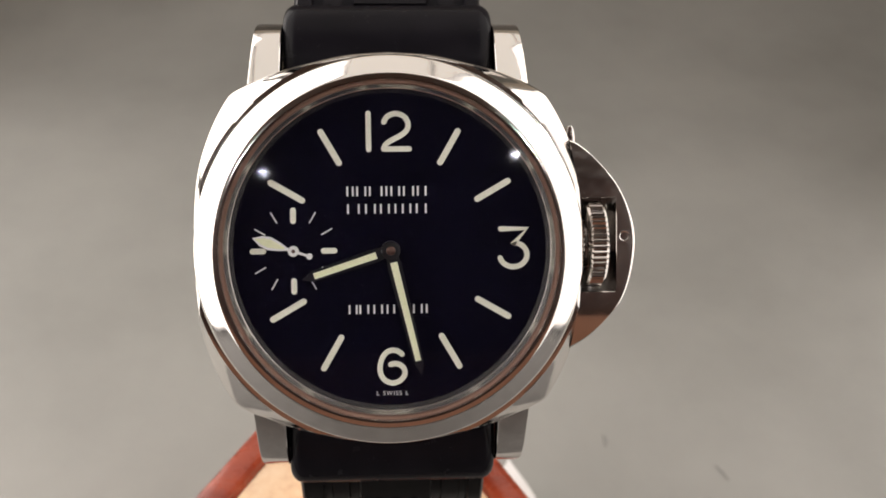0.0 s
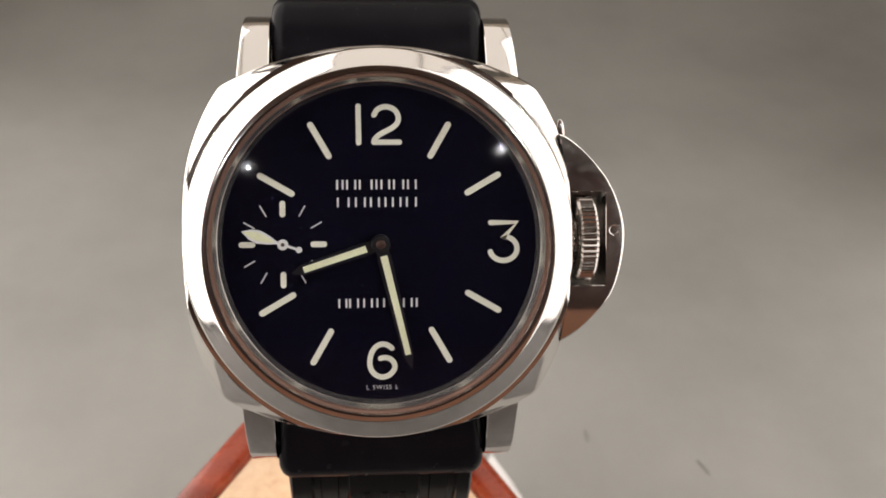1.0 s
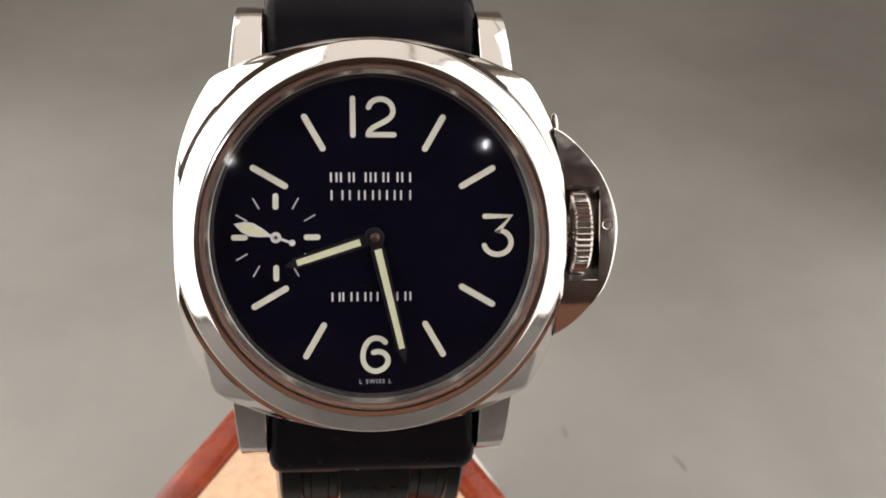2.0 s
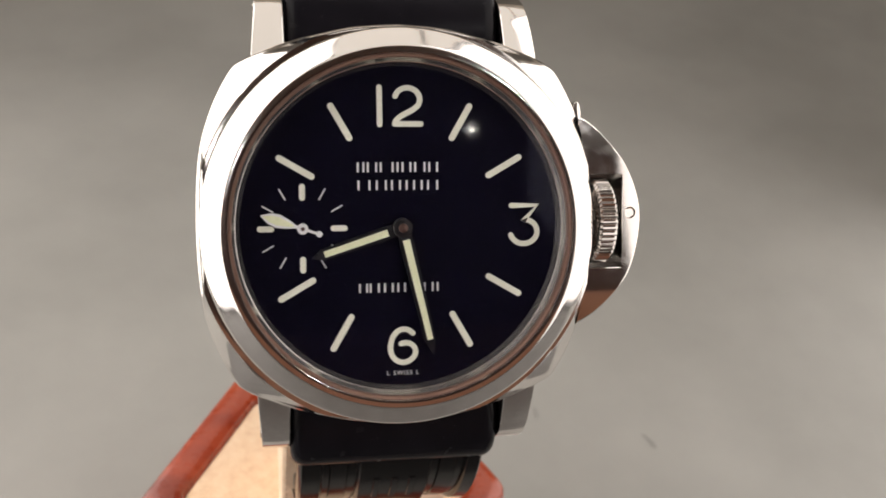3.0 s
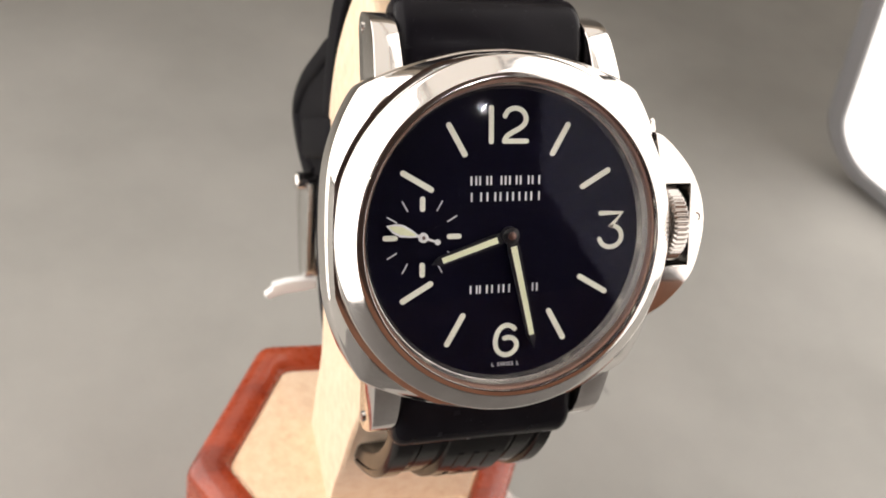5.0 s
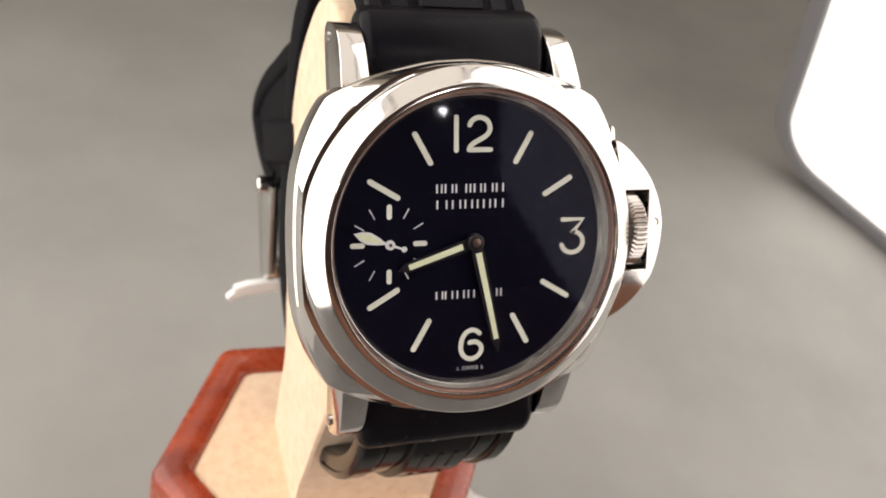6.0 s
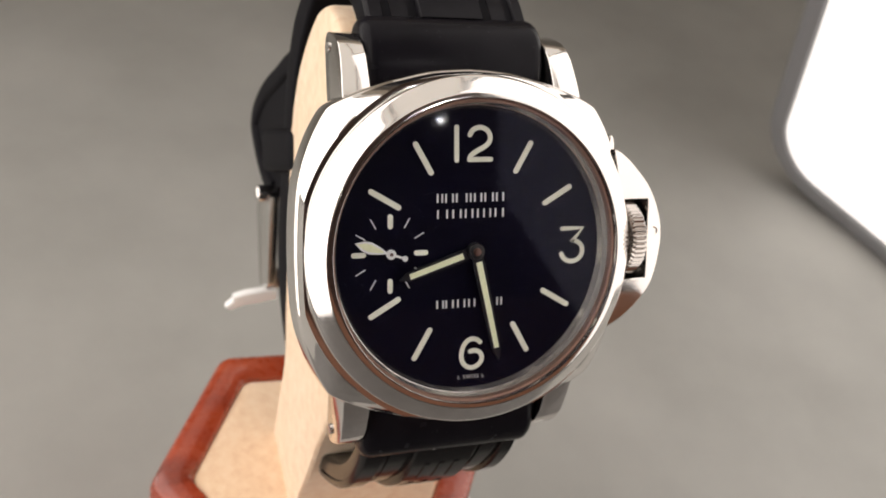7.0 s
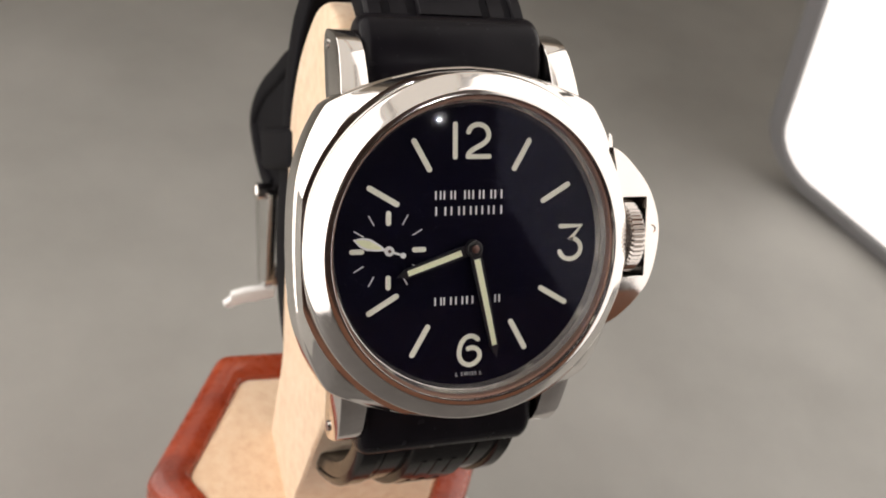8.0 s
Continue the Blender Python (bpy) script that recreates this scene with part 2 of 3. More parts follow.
# ---- the setting ----
def sheet():
    """Grey card: flat under the stand, creased over the table's back edge and sagging a little before it curves up behind."""
    prof = [(-45, 0), (-20, 0), (20, 0), (60, 0), (122, 0), (129, -0.2), (136, -0.7), (145, -1.5), (220, -7.5), (300, -13), (360, -13), (430, 5), (480, 60), (510, 160), (520, 400)]
    xs = [-900, -500, -250, -120, -60, 0, 60, 120, 250, 500, 900]
    bm = bmesh.new()
    top = [[bm.verts.new((x, y, z)) for x in xs] for y, z in prof]
    low = [[bm.verts.new((x, y + 1.5, z - 4)) for x in xs] for y, z in prof]
    for rows, flip in ((top, 0), (low, 1)):
        for a, c in zip(rows, rows[1:]):
            for i in range(len(xs) - 1):
                bm.faces.new((a[i], a[i + 1], c[i + 1], c[i]))
    return put("backdrop", bm, SHEET, smooth=60)


tagged(sheet(), "light grey card sheet creased behind the watch and curving up", "backdrop", kind="structure")
table = tagged(put("table_top", box(-950, 950, -950, 545, -52, -17.4), TABLE, bevel=2.0), "unseen dark grey laminate table top on four legs, added to darken reflections", "table", kind="structure")
put("raised_board", box(-950, 950, -948, 120, -17.2, -4.2), TABLE, table, bevel=1.5)
for x in (-900, 900):
    for y in (-900, 495):
        put("table_leg", box(x - 28, x + 28, y - 28, y + 28, -800, -52.2), TABLE, table, bevel=3.0)

ROOM = (-1500, 1500, -1900, 2000, -800, 1700)


def room():
    x0, x1, y0, y1, z0, z1 = ROOM
    t = 60
    # all out of view; south wall and wainscot are added to tint reflections
    for name, bm, mat, lab in (
        ("floor", box(x0, x1, y0, y1, z0 - t, z0), FLOOR, "brown floor of the room"),
        ("ceiling", box(x0, x1, y0, y1, z1, z1 + t), CEIL, "brown painted ceiling"),
        ("wall_west", box(x0 - t, x0, y0, y1, z0, z1), WALL, "plain cream painted wall"),
        ("wall_east", box(x1, x1 + t, y0, y1, z0, z1), WALL, "plain cream painted wall"),
        ("wall_south", box(x0, x1, y0 - t, y0, z0, z1), DARK_WALL, "unseen dark brown wall added for dark reflections in the steel"),
        ("wainscot", box(x0, x1, y0 + 1, y0 + 20, z0, 800), RED_REFLECTOR, "unseen red-brown board added for warm reflections in the steel"),
        ("wall_north", box(x0, x1, y1, y1 + t, z0, z1), WALL, "plain cream painted wall"),
    ):
        tagged(put(name, bm, mat), lab, name.split("_")[0], kind="structure")


room()


def ceiling_spot(x, y):
    z = ROOM[5]
    lamp = thing("ceiling_spot", pose(x * MM, y * MM, z * MM, 90), "small lit round ceiling spot lamp", "lamp", "ceiling spots")
    # built about y: local y points up
    put("trim_ring", spin([(25, -3), (48, -3), (48, 0), (25, 0)], 48), BRUSHED, lamp)
    put("bulb", disc(21, -2, -0.2, 40), BULB, lamp, "glowing round bulb")


ceiling_spot(-653, -1628)
ceiling_spot(666, -1508)


def ceiling_fill(x, y, w, d):
    z = ROOM[5]
    lamp = thing("ceiling_fill", pose(x * MM, y * MM, z * MM), "unseen glowing rectangle added on the ceiling as fill light", "ceiling light", "ceiling lights")
    put("diffuser", box(-w / 2, w / 2, -d / 2, d / 2, -12, -2), CEIL_GLOW, lamp, "glowing white diffuser")
    put("frame", merge(box(-w / 2 - 14, w / 2 + 14, -d / 2 - 14, -d / 2, -16, 0), box(-w / 2 - 14, w / 2 + 14, d / 2, d / 2 + 14, -16, 0), box(-w / 2 - 14, -w / 2, -d / 2, d / 2, -16, 0), box(w / 2, w / 2 + 14, -d / 2, d / 2, -16, 0)), FRAME_GREY, lamp)


# unseen rectangles, added to give the steel a bright cream ceiling to reflect
for x in (-960, 0, 960):
    ceiling_fill(x, 790, 925, 2300)


def light_panel(mirror, corner, w, h):
    """A lit rectangular panel with round corners in a grey frame, tipped towards the watch."""
    s = -1 if mirror else 1
    e = Vector((0.33, -0.944, 0))
    u = Vector((-0.30, -0.105, 0.95)).normalized()
    n = e.cross(u).normalized()
    corner = Vector(corner)
    m = Matrix(((s * e.x, s * u.x, s * n.x, s * corner.x * MM), (e.y, u.y, n.y, corner.y * MM), (e.z, u.z, n.z, corner.z * MM), (0, 0, 0, 1)))
    lamp = thing("light_panel", Matrix.Translation(m.translation), "lit white photo light panel with grey rounded frame", "light panel", "light panels")
    r = 19.0

    def rounded(g):
        rr = r + g
        pts = []
        for cx, cz, a in ((w - r, h - r, 0), (r, h - r, 90), (r, r, 180), (w - r, r, 270)):
            pts += arc_points(cx, cz, rr, a, a + 90, 10)
        return pts

    def place(bm):
        rot3 = m.to_3x3()
        for v in bm.verts:
            v.co = rot3 @ v.co
        return bm
    glow = prism(rounded(0.0), -1.0, 1.0, "z")
    put("diffuser", place(glow), DIFFUSER_STRONG if mirror else DIFFUSER, lamp, "glowing white diffuser")
    inner, outer = rounded(0.02), rounded(8.0)
    mid = rounded(6.6)
    ring = [inner, rounded(0.6), mid, outer, outer, inner]
    zs = [1.0, 2.4, 2.4, 1.4, -6.0, -6.0]
    bm = bmesh.new()
    rings = [[bm.verts.new((p[0], p[1], z)) for p in q] for q, z in zip(ring, zs)]
    k = len(inner)
    for a, c in zip(rings, rings[1:] + rings[:1]):
        for i in range(k):
            bm.faces.new((a[i], a[(i + 1) % k], c[(i + 1) % k], c[i]))
    put("frame", place(bm), FRAME_GREY, lamp, "grey rounded plastic frame")
    put("back_cover", place(prism(rounded(-0.1), -5.5, -2.0, "z")), FRAME_GREY, lamp)


light_panel(False, (221.0, 169.0, 7.6), 620.0, 500.0)
light_panel(True, (203.0, 268.0, 7.6), 626.0, 440.0)


# ---- the display stand ----
HEX = (-5.2, 16.3)
BASE_TOP = 64.8


def hexagon(radius, round_by=2.0, turn=-1.45):
    pts = []
    for k in range(6):
        a = radians(60 * k + turn)
        c = np.array((radius * math.cos(a), radius * math.sin(a)))
        p = [np.array((radius * math.cos(a + s), radius * math.sin(a + s))) for s in (-math.pi / 3, math.pi / 3)]
        d = [(q - c) / np.linalg.norm(q - c) for q in p]
        s, t = c + d[0] * round_by, c + d[1] * round_by
        for j in range(5):
            w = j / 4
            q = (1 - w) ** 2 * s + 2 * w * (1 - w) * c + w * w * t
            pts.append((HEX[0] + q[0], HEX[1] + q[1]))
    return pts


def display_stand():
    st = thing("display_stand", Matrix.Translation((HEX[0] * MM, HEX[1] * MM, 0)), "red lacquered hexagonal wooden stand with tan suede post", "watch stand")
    back = Matrix.Translation((-HEX[0], -HEX[1], 0))

    def local(bm):
        for v in bm.verts:
            v.co = back @ v.co
        return bm
    t = BASE_TOP
    prof = [(31.9, 0.0), (31.9, t - 3.4), (31.7, t - 2.0), (31.1, t - 0.9), (30.3, t - 0.3), (29.2, t), (26.0, t - 0.1), (24.8, t - 0.5), (24.2, t - 1.3), (24.2, t - 6)]
    secs = [[(x, y, z) for x, y in hexagon(r, 1.8 if r > 27 else 1.4)] for r, z in prof]
    put("wooden_base", local(loft(secs)), WOOD, st, "red-brown lacquered wooden hexagon")
    secs = [[(x, y, z) for x, y in hexagon(r, 1.6)] for r, z in ((24.2, t - 5), (24.2, t - 1.5), (23.6, t - 1.0), (22.0, t - 0.8))]
    put("suede_inlay", local(loft(secs)), SUEDE, st, "tan suede inlay")
    # the post: its side outline in the watch's (y, z), turned into the world
    rear = [(66.5, -48.0), (63.5, -44.0), (58.0, -35.5), (53.2, -27.5), (52.0, -19.6), (51.0, -13.0), (48.6, 1.0), (45.8, 13.8), (41.5, 21.5), (35.8, 27.0), (28.0, 31.6), (22.5, 32.4)]
    front = [(17.5, 30.0), (14.0, 26.0), (12.0, 20.0), (10.4, 8.0), (10.8, -8.0), (14.0, -19.0), (20.5, -26.6), (29.7, -35.0), (38.8, -44.5), (44.5, -50.0), (49.0, -57.0)]
    outline = [tuple(p) for p in spline(rear, 4)] + [tuple(p) for p in spline(front, 4)]
    w = Matrix.Rotation(radians(-LEAN_BACK), 4, "X")
    secs = []
    for x, g in ((-13.3, 0.5), (-12.9, 0.12), (-12.2, 0.0), (0, 0), (11.2, 0.0), (11.9, 0.12), (12.4, 0.5)):
        c = np.mean(np.array(outline), axis=0)
        row = []
        for y, z in outline:
            d = np.array((y, z)) - c
            q = c + d * (1 - g / np.linalg.norm(d))
            v = w @ Vector((x, q[0], q[1]))
            row.append((v.x, v.y, max(v.z + DIAL_HEIGHT * 1000, t - 2.0)))
        secs.append(row)
    put("post", local(loft(secs)), SUEDE, st, "tan suede-covered post", smooth=50)
    seam = [w @ Vector((-12.75, p[0] - 0.25, p[1] + 0.1)) for p in spline([(19.0, -25.2), (24.5, -30.4), (30.0, -35.3), (34.5, -39.8), (38.5, -44.2)], 24)]
    seam = [Vector((v.x, v.y, v.z + DIAL_HEIGHT * 1000)) for v in seam]
    for k in range(2, len(seam) - 4, 6):
        a, c = seam[k], seam[k + 3]
        d = (c - a).normalized()
        side = d.cross(Vector((1, 0, 0))).normalized()
        rings = []
        for f, r in ((0.0, 0.05), (0.15, 0.12), (0.5, 0.15), (0.85, 0.12), (1.0, 0.05)):
            o = a.lerp(c, f)
            rings.append([tuple(o + side * (r * math.cos(q)) + Vector((1, 0, 0)) * (r * math.sin(q))) for q in (2 * math.pi * i / 8 for i in range(8))])
        put("stitch", local(loft(rings)), THREAD, st)


display_stand()


# ---- the wristwatch ----
watch = thing("wristwatch", WATCH, "polished steel wristwatch with navy-black dial on black rubber strap", "watch")


def case_outline():
    """The cushion: bowed flanks, angled corners, arched head and foot, in (x, z), clockwise from twelve."""
    flank = spline([(18.9, 18.3), (19.85, 16.8), (21.05, 14.4), (22.2, 11.2), (22.88, 8.0), (23.2, 4.0), (23.3, 0.0)], 5)
    head = spline([(0.0, 23.45), (5.0, 23.1), (9.4, 22.15), (12.5, 21.3), (15.7, 20.1), (17.6, 19.2), (18.5, 18.65)], 5)
    q = [tuple(p) for p in head] + [tuple(p) for p in flank]
    right = q + [(x, -z) for x, z in q[::-1][1:]]
    return right + [(-x, z) for x, z in right[::-1][1:-1]]


def case():
    base = case_outline()

    def inset(g):
        return [(x * (1 - g / math.hypot(x, z)), z * (1 - g / math.hypot(x, z))) for x, z in base]

    def circle(r, g=0.4):
        out = []
        for x, z in base:
            h = math.hypot(x, z)
            k = min(r, h - g) / h
            out.append((x * k, z * k))
        return out
    rows = [(inset(4.0), 11.0), (inset(2.6), 10.6), (inset(0.9), 8.8), (inset(0.15), 6.6), (inset(0.0), 5.4), (inset(0.0), 1.75), (inset(0.07), 1.5), (inset(0.28), 1.28)]
    rows = [(o, [y] * len(o)) for o, y in rows]
    # the upper face falls off more towards the four corners
    drop = [1.28 + 0.13 * max(0.0, math.hypot(x, z) - 23.3) for x, z in base]
    rows[-3:] = [(rows[-3][0], [d + 0.47 for d in drop]), (rows[-2][0], [d + 0.22 for d in drop]), (rows[-1][0], drop)]
    e, c = inset(0.28), circle(23.5, 0.6)
    for f in (0.12, 0.35, 0.65, 0.88):
        rows.append(([(a[0] + (b2[0] - a[0]) * f, a[1] + (b2[1] - a[1]) * f) for a, b2 in zip(e, c)], [d - (d + 0.42) * f - 0.12 * math.sin(math.pi * f) for d in drop]))
    rows += [(c, [-0.44] * len(c)), (circle(23.2, 0.72), [-0.49] * len(c)), (circle(22.3, 0.95), [-0.6] * len(c))]
    rows += [(o, [y] * len(o)) for o, y in ((circle(22.05), -0.55), (circle(21.85), -0.2), (circle(19.6, 1.0), -0.2), (circle(19.6, 1.0), 1.2))]
    secs = [[(x, y, z) for (x, z), y in zip(o, ys)] for o, ys in rows]
    put("case", loft(secs), STEEL, watch, "polished steel cushion-shaped case", smooth=30)


case()
put("bezel", spin([(19.6, -0.4), (21.9, -0.4), (22.0, -0.85), (22.45, -0.98), (22.68, -1.1), (22.78, -1.3), (22.78, -1.5), (22.68, -1.72), (22.5, -1.92), (22.38, -2.03), (21.8, -2.51), (20.9, -3.25), (20.64, -3.46), (20.54, -3.53), (20.4, -3.585), (20.2, -3.625), (19.98, -3.65), (19.74, -3.665), (19.68, -3.65), (19.66, -3.6), (19.66, -2.0)], 240), STEEL, watch, "broad polished steel bezel", smooth=40)
put("rehaut", spin([(18.3, 0.0), (18.34, -0.12), (18.78, -0.70), (18.8, -0.78), (18.86, -0.80), (19.26, -1.34), (19.36, -1.5), (19.64, -1.5), (19.64, 0.4), (18.3, 0.4)], 200), REHAUT, watch, "satin steel inner ring", smooth=25)
# added ring: carries the lip's brown reflection as its own colour
put("lip_reflection_ring", spin([(19.27, -1.52), (19.2, -2.4), (19.24, -2.7), (19.34, -2.8), (19.62, -2.8), (19.62, -1.52)], 200), LIP_BROWN, watch, "thin ring coloured like the brown reflection in the bezel's lip")
crystal = put("crystal", disc(19.6, -3.2, -1.9, 320, rise=1.1), GLASS, watch, "clear domed sapphire crystal", smooth=60)
crystal.visible_shadow = False

dial = put("dial", disc(18.8, 0.0, 0.5, 128), DIAL, watch, "glossy navy-black dial")


def lume(points, width, name, label="", y=-0.12):
    return put(name, stroke(points, width, y, 0.02), LUME, dial, label)


for deg in (30, 60, 120, 150, 210, 240, 300, 330):
    lume([polar(11.8, deg), polar(15.95, deg)], 0.72, "hour_marker")

W0 = 0.62
lume([(-2.42, 11.75), (-2.45, 15.95)], W0, "numeral_one", "cream painted figure")
two = [tuple(p) for p in spline([(-0.62, 14.95), (-0.3, 15.5), (0.35, 15.85), (1.1, 15.86), (1.85, 15.45), (2.2, 14.65), (2.0, 13.95), (1.4, 13.42), (0.6, 13.0), (-0.1, 12.6), (-0.52, 12.2), (-0.66, 11.84)], 4)]
put("numeral_two", merge(stroke(two, W0, -0.12, 0.02), stroke([(-0.66, 11.8), (2.3, 11.8)], W0, -0.126, 0.02)), LUME, dial, "cream painted figure")
three = [(12.95, 2.35), (16.05, 2.35), (14.35, 0.45)] + arc_points(14.45, -0.72, 1.62, 70, -165, 20, 1.42)
lume(three, W0, "numeral_three", "cream painted figure")
six = [tuple(p) for p in spline([(1.2, -12.3), (0.75, -11.95), (0.1, -11.8), (-0.6, -12.05), (-1.15, -12.75), (-1.4, -13.7), (-1.33, -14.6), (-0.85, -15.35), (0.05, -15.72), (0.95, -15.42), (1.48, -14.75), (1.43, -14.05), (0.95, -13.55), (0.35, -13.4), (-0.15, -13.5)], 4)]
lume(six, W0, "numeral_six", "cream painted figure")


def bars(z, h, spans):
    """Plain upright bars in the place of lettering: one at each end of every character's width, one alone for a narrow one."""
    for x0, x1 in spans:
        for c in ((x0 + 0.11, x1 - 0.11) if x1 - x0 > 0.4 else ((x0 + x1) / 2,)):
            put("printed_bar", box(c - 0.11, c + 0.11, -0.05, 0.01, z - h / 2, z + h / 2), PRINT, dial)


bars(6.9, 1.12, ((-5.08, -4.22), (-3.93, -2.76), (-2.46, -0.87), (-0.52, -0.31), (0.05, 1.18), (1.51, 2.81), (3.14, 4.27)))
bars(4.85, 1.12, ((-5.02, -3.55), (-2.93, -1.67), (-1.19, -0.04), (0.53, 0.7), (1.36, 2.47), (2.99, 4.27)))
bars(-6.93, 1.05, ((-5.0, -3.95), (-3.75, -2.59), (-2.11, -0.98), (-0.56, 0.44), (2.53, 3.68), (4.06, 4.25)))


def lettering(text, x, z, size, name):
    cu = bpy.data.curves.new(name, "FONT")
    cu.body, cu.size, cu.align_x, cu.align_y, cu.extrude = text, size * MM, "CENTER", "CENTER", 0.02 * MM
    cu.space_character, cu.space_word = 1.22, 1.3
    tmp = bpy.data.objects.new(name, cu)
    me = bpy.data.meshes.new_from_object(tmp)
    bpy.data.objects.remove(tmp)
    ob = new(name, me)
    me.materials.append(PRINT)
    ob.parent = dial
    ob.matrix_local = pose(x * MM, -0.03 * MM, z * MM, 90)
    ob["label"] = "small white printed lettering"


lettering("L SWISS L", 0.02, -16.95, 0.72, "printed_lettering")

# small seconds
SUB = (-11.3, 0.02)
put("subdial_rim", spin([(6.0, -0.015), (6.08, -0.015), (6.08, 0.02), (6.0, 0.02)], 72, SUB), DIAL, dial)
for deg in (0, 90, 180, 270):
    a, c = polar(3.5, deg), polar(4.75, deg)
    lume([(SUB[0] + a[0], SUB[1] + a[1]), (SUB[0] + c[0], SUB[1] + c[1])], 0.66, "seconds_marker")
for deg in (30, 60, 120, 150, 210, 240, 300, 330):
    a, c = polar(3.75, deg), polar(5.2, deg)
    put("seconds_tick", stroke([(SUB[0] + a[0], SUB[1] + a[1]), (SUB[0] + c[0], SUB[1] + c[1])], 0.15, -0.04, 0.01, False), PRINT, dial)


def turn_points(pts, deg, c=(0, 0)):
    s, q = math.sin(radians(deg)), math.cos(radians(deg))
    return [(c[0] + x * q + z * s, c[1] - x * s + z * q) for x, z in pts]


def pointer(name, deg, y, body, paint, label):
    """A flat hand drawn pointing to twelve, then turned; body and paint are outlines."""
    ob = put(name, prism(turn_points(body, deg), y - 0.12, y + 0.12), HAND_BLACK, watch, label)
    put("lume_inlay", prism(turn_points(paint, deg), y - 0.17, y - 0.05), LUME_HAND, ob, "pale luminous inlay")


HOUR, MINUTE = 252.0, 166.6
pointer("hour_hand", HOUR, -0.75, [(-0.55, -0.9), (0.55, -0.9), (0.62, 0), (0.78, 2.2), (0.62, 9.6), (0, 10.9), (-0.62, 9.6), (-0.78, 2.2), (-0.62, 0)], [(-0.40, 1.75), (0.40, 1.75), (0.36, 9.4), (-0.36, 9.4)], "black hour hand with cream inlay")
pointer("minute_hand", MINUTE, -1.2, [(-0.55, -0.9), (0.55, -0.9), (0.62, 0), (0.85, 2.0), (0.62, 13.4), (0, 15.2), (-0.62, 13.4), (-0.85, 2.0), (-0.62, 0)], [(-0.42, 1.4), (0.42, 1.4), (0.34, 13.3), (-0.34, 13.3)], "black minute hand with cream inlay")
cap = put("pinion_cap", spin([(0.0, -1.46), (0.7, -1.46), (1.0, -1.42), (1.12, -1.3), (1.12, -0.4), (0.0, -0.4)], 40), HAND_BLACK, watch, "black centre cap")
put("pinion", spin([(0.0, -1.68), (0.3, -1.68), (0.52, -1.6), (0.55, -1.4), (0.0, -1.4)], 32), PIVOT, cap, "brownish steel pinion")

SEC = 288.5
leaf = [(0.18, 0.8), (0.5, 1.7), (0.78, 2.9), (0.62, 3.9), (0, 5.0), (-0.62, 3.9), (-0.78, 2.9), (-0.5, 1.7), (-0.18, 0.8)]
rod = [(-0.13, -1.7), (0.13, -1.7), (0.18, 0.8), (-0.18, 0.8)]
sec = put("seconds_hand", merge(prism(turn_points(leaf, SEC, SUB), -0.52, -0.38), prism(turn_points(rod, SEC, SUB), -0.50, -0.36), disc(0.62, -0.60, -0.30, 32, SUB), disc(0.36, -0.54, -0.36, 24, turn_points([(0, -1.95)], SEC, SUB)[0])), PRINT, watch, "white leaf-shaped seconds hand")
put("lume_inlay", prism(turn_points([(x * 0.62, 0.6 + (z - 0.6) * 0.86 + 0.35) for x, z in leaf], SEC, SUB), -0.55, -0.44), LUME_HAND, sec)
put("pinion", disc(0.22, -0.66, -0.4, 20, SUB), PIVOT, sec)


# ---- crown, its guard and lever ----
def crown():
    n = 44
    secs = []
    k = n * 4
    for x, r, depth in ((23.5, 4.2, 0.0), (23.7, 4.9, 0.25), (23.95, 5.25, 0.4), (25.55, 5.25, 0.4), (25.85, 4.9, 0.25), (26.0, 4.2, 0.0)):
        ring = []
        for i in range(k):
            a = 2 * math.pi * i / k
            g = (0, 0.35, 1, 0.35)[i % 4] * depth
            ring.append((x, 3.4 + (r - g) * math.cos(a), 0.25 + (r - g) * math.sin(a)))
        secs.append(ring)
    ob = put("crown", loft(secs), CROWN_STEEL, watch, "knurled polished steel winding crown", smooth=25)
    secs = []
    for x, r in ((21.5, 3.0), (23.9, 3.0)):
        secs.append([(x, 3.4 + r * math.cos(2 * math.pi * i / 40), 0.25 + r * math.sin(2 * math.pi * i / 40)) for i in range(40)])
    put("crown_tube", loft(secs), DARK_STEEL, ob)
    secs = []
    for x, r in ((22.2, 3.3), (22.5, 3.7), (23.1, 3.7), (23.3, 3.3)):
        secs.append([(x, 3.4 + (r - 0.22 * (i % 2)) * math.cos(2 * math.pi * i / 72), 0.25 + (r - 0.22 * (i % 2)) * math.sin(2 * math.pi * i / 72)) for i in range(72)])
    put("crown_collar", loft(secs), CROWN_STEEL, ob, "fine-toothed steel collar", smooth=20)


crown()


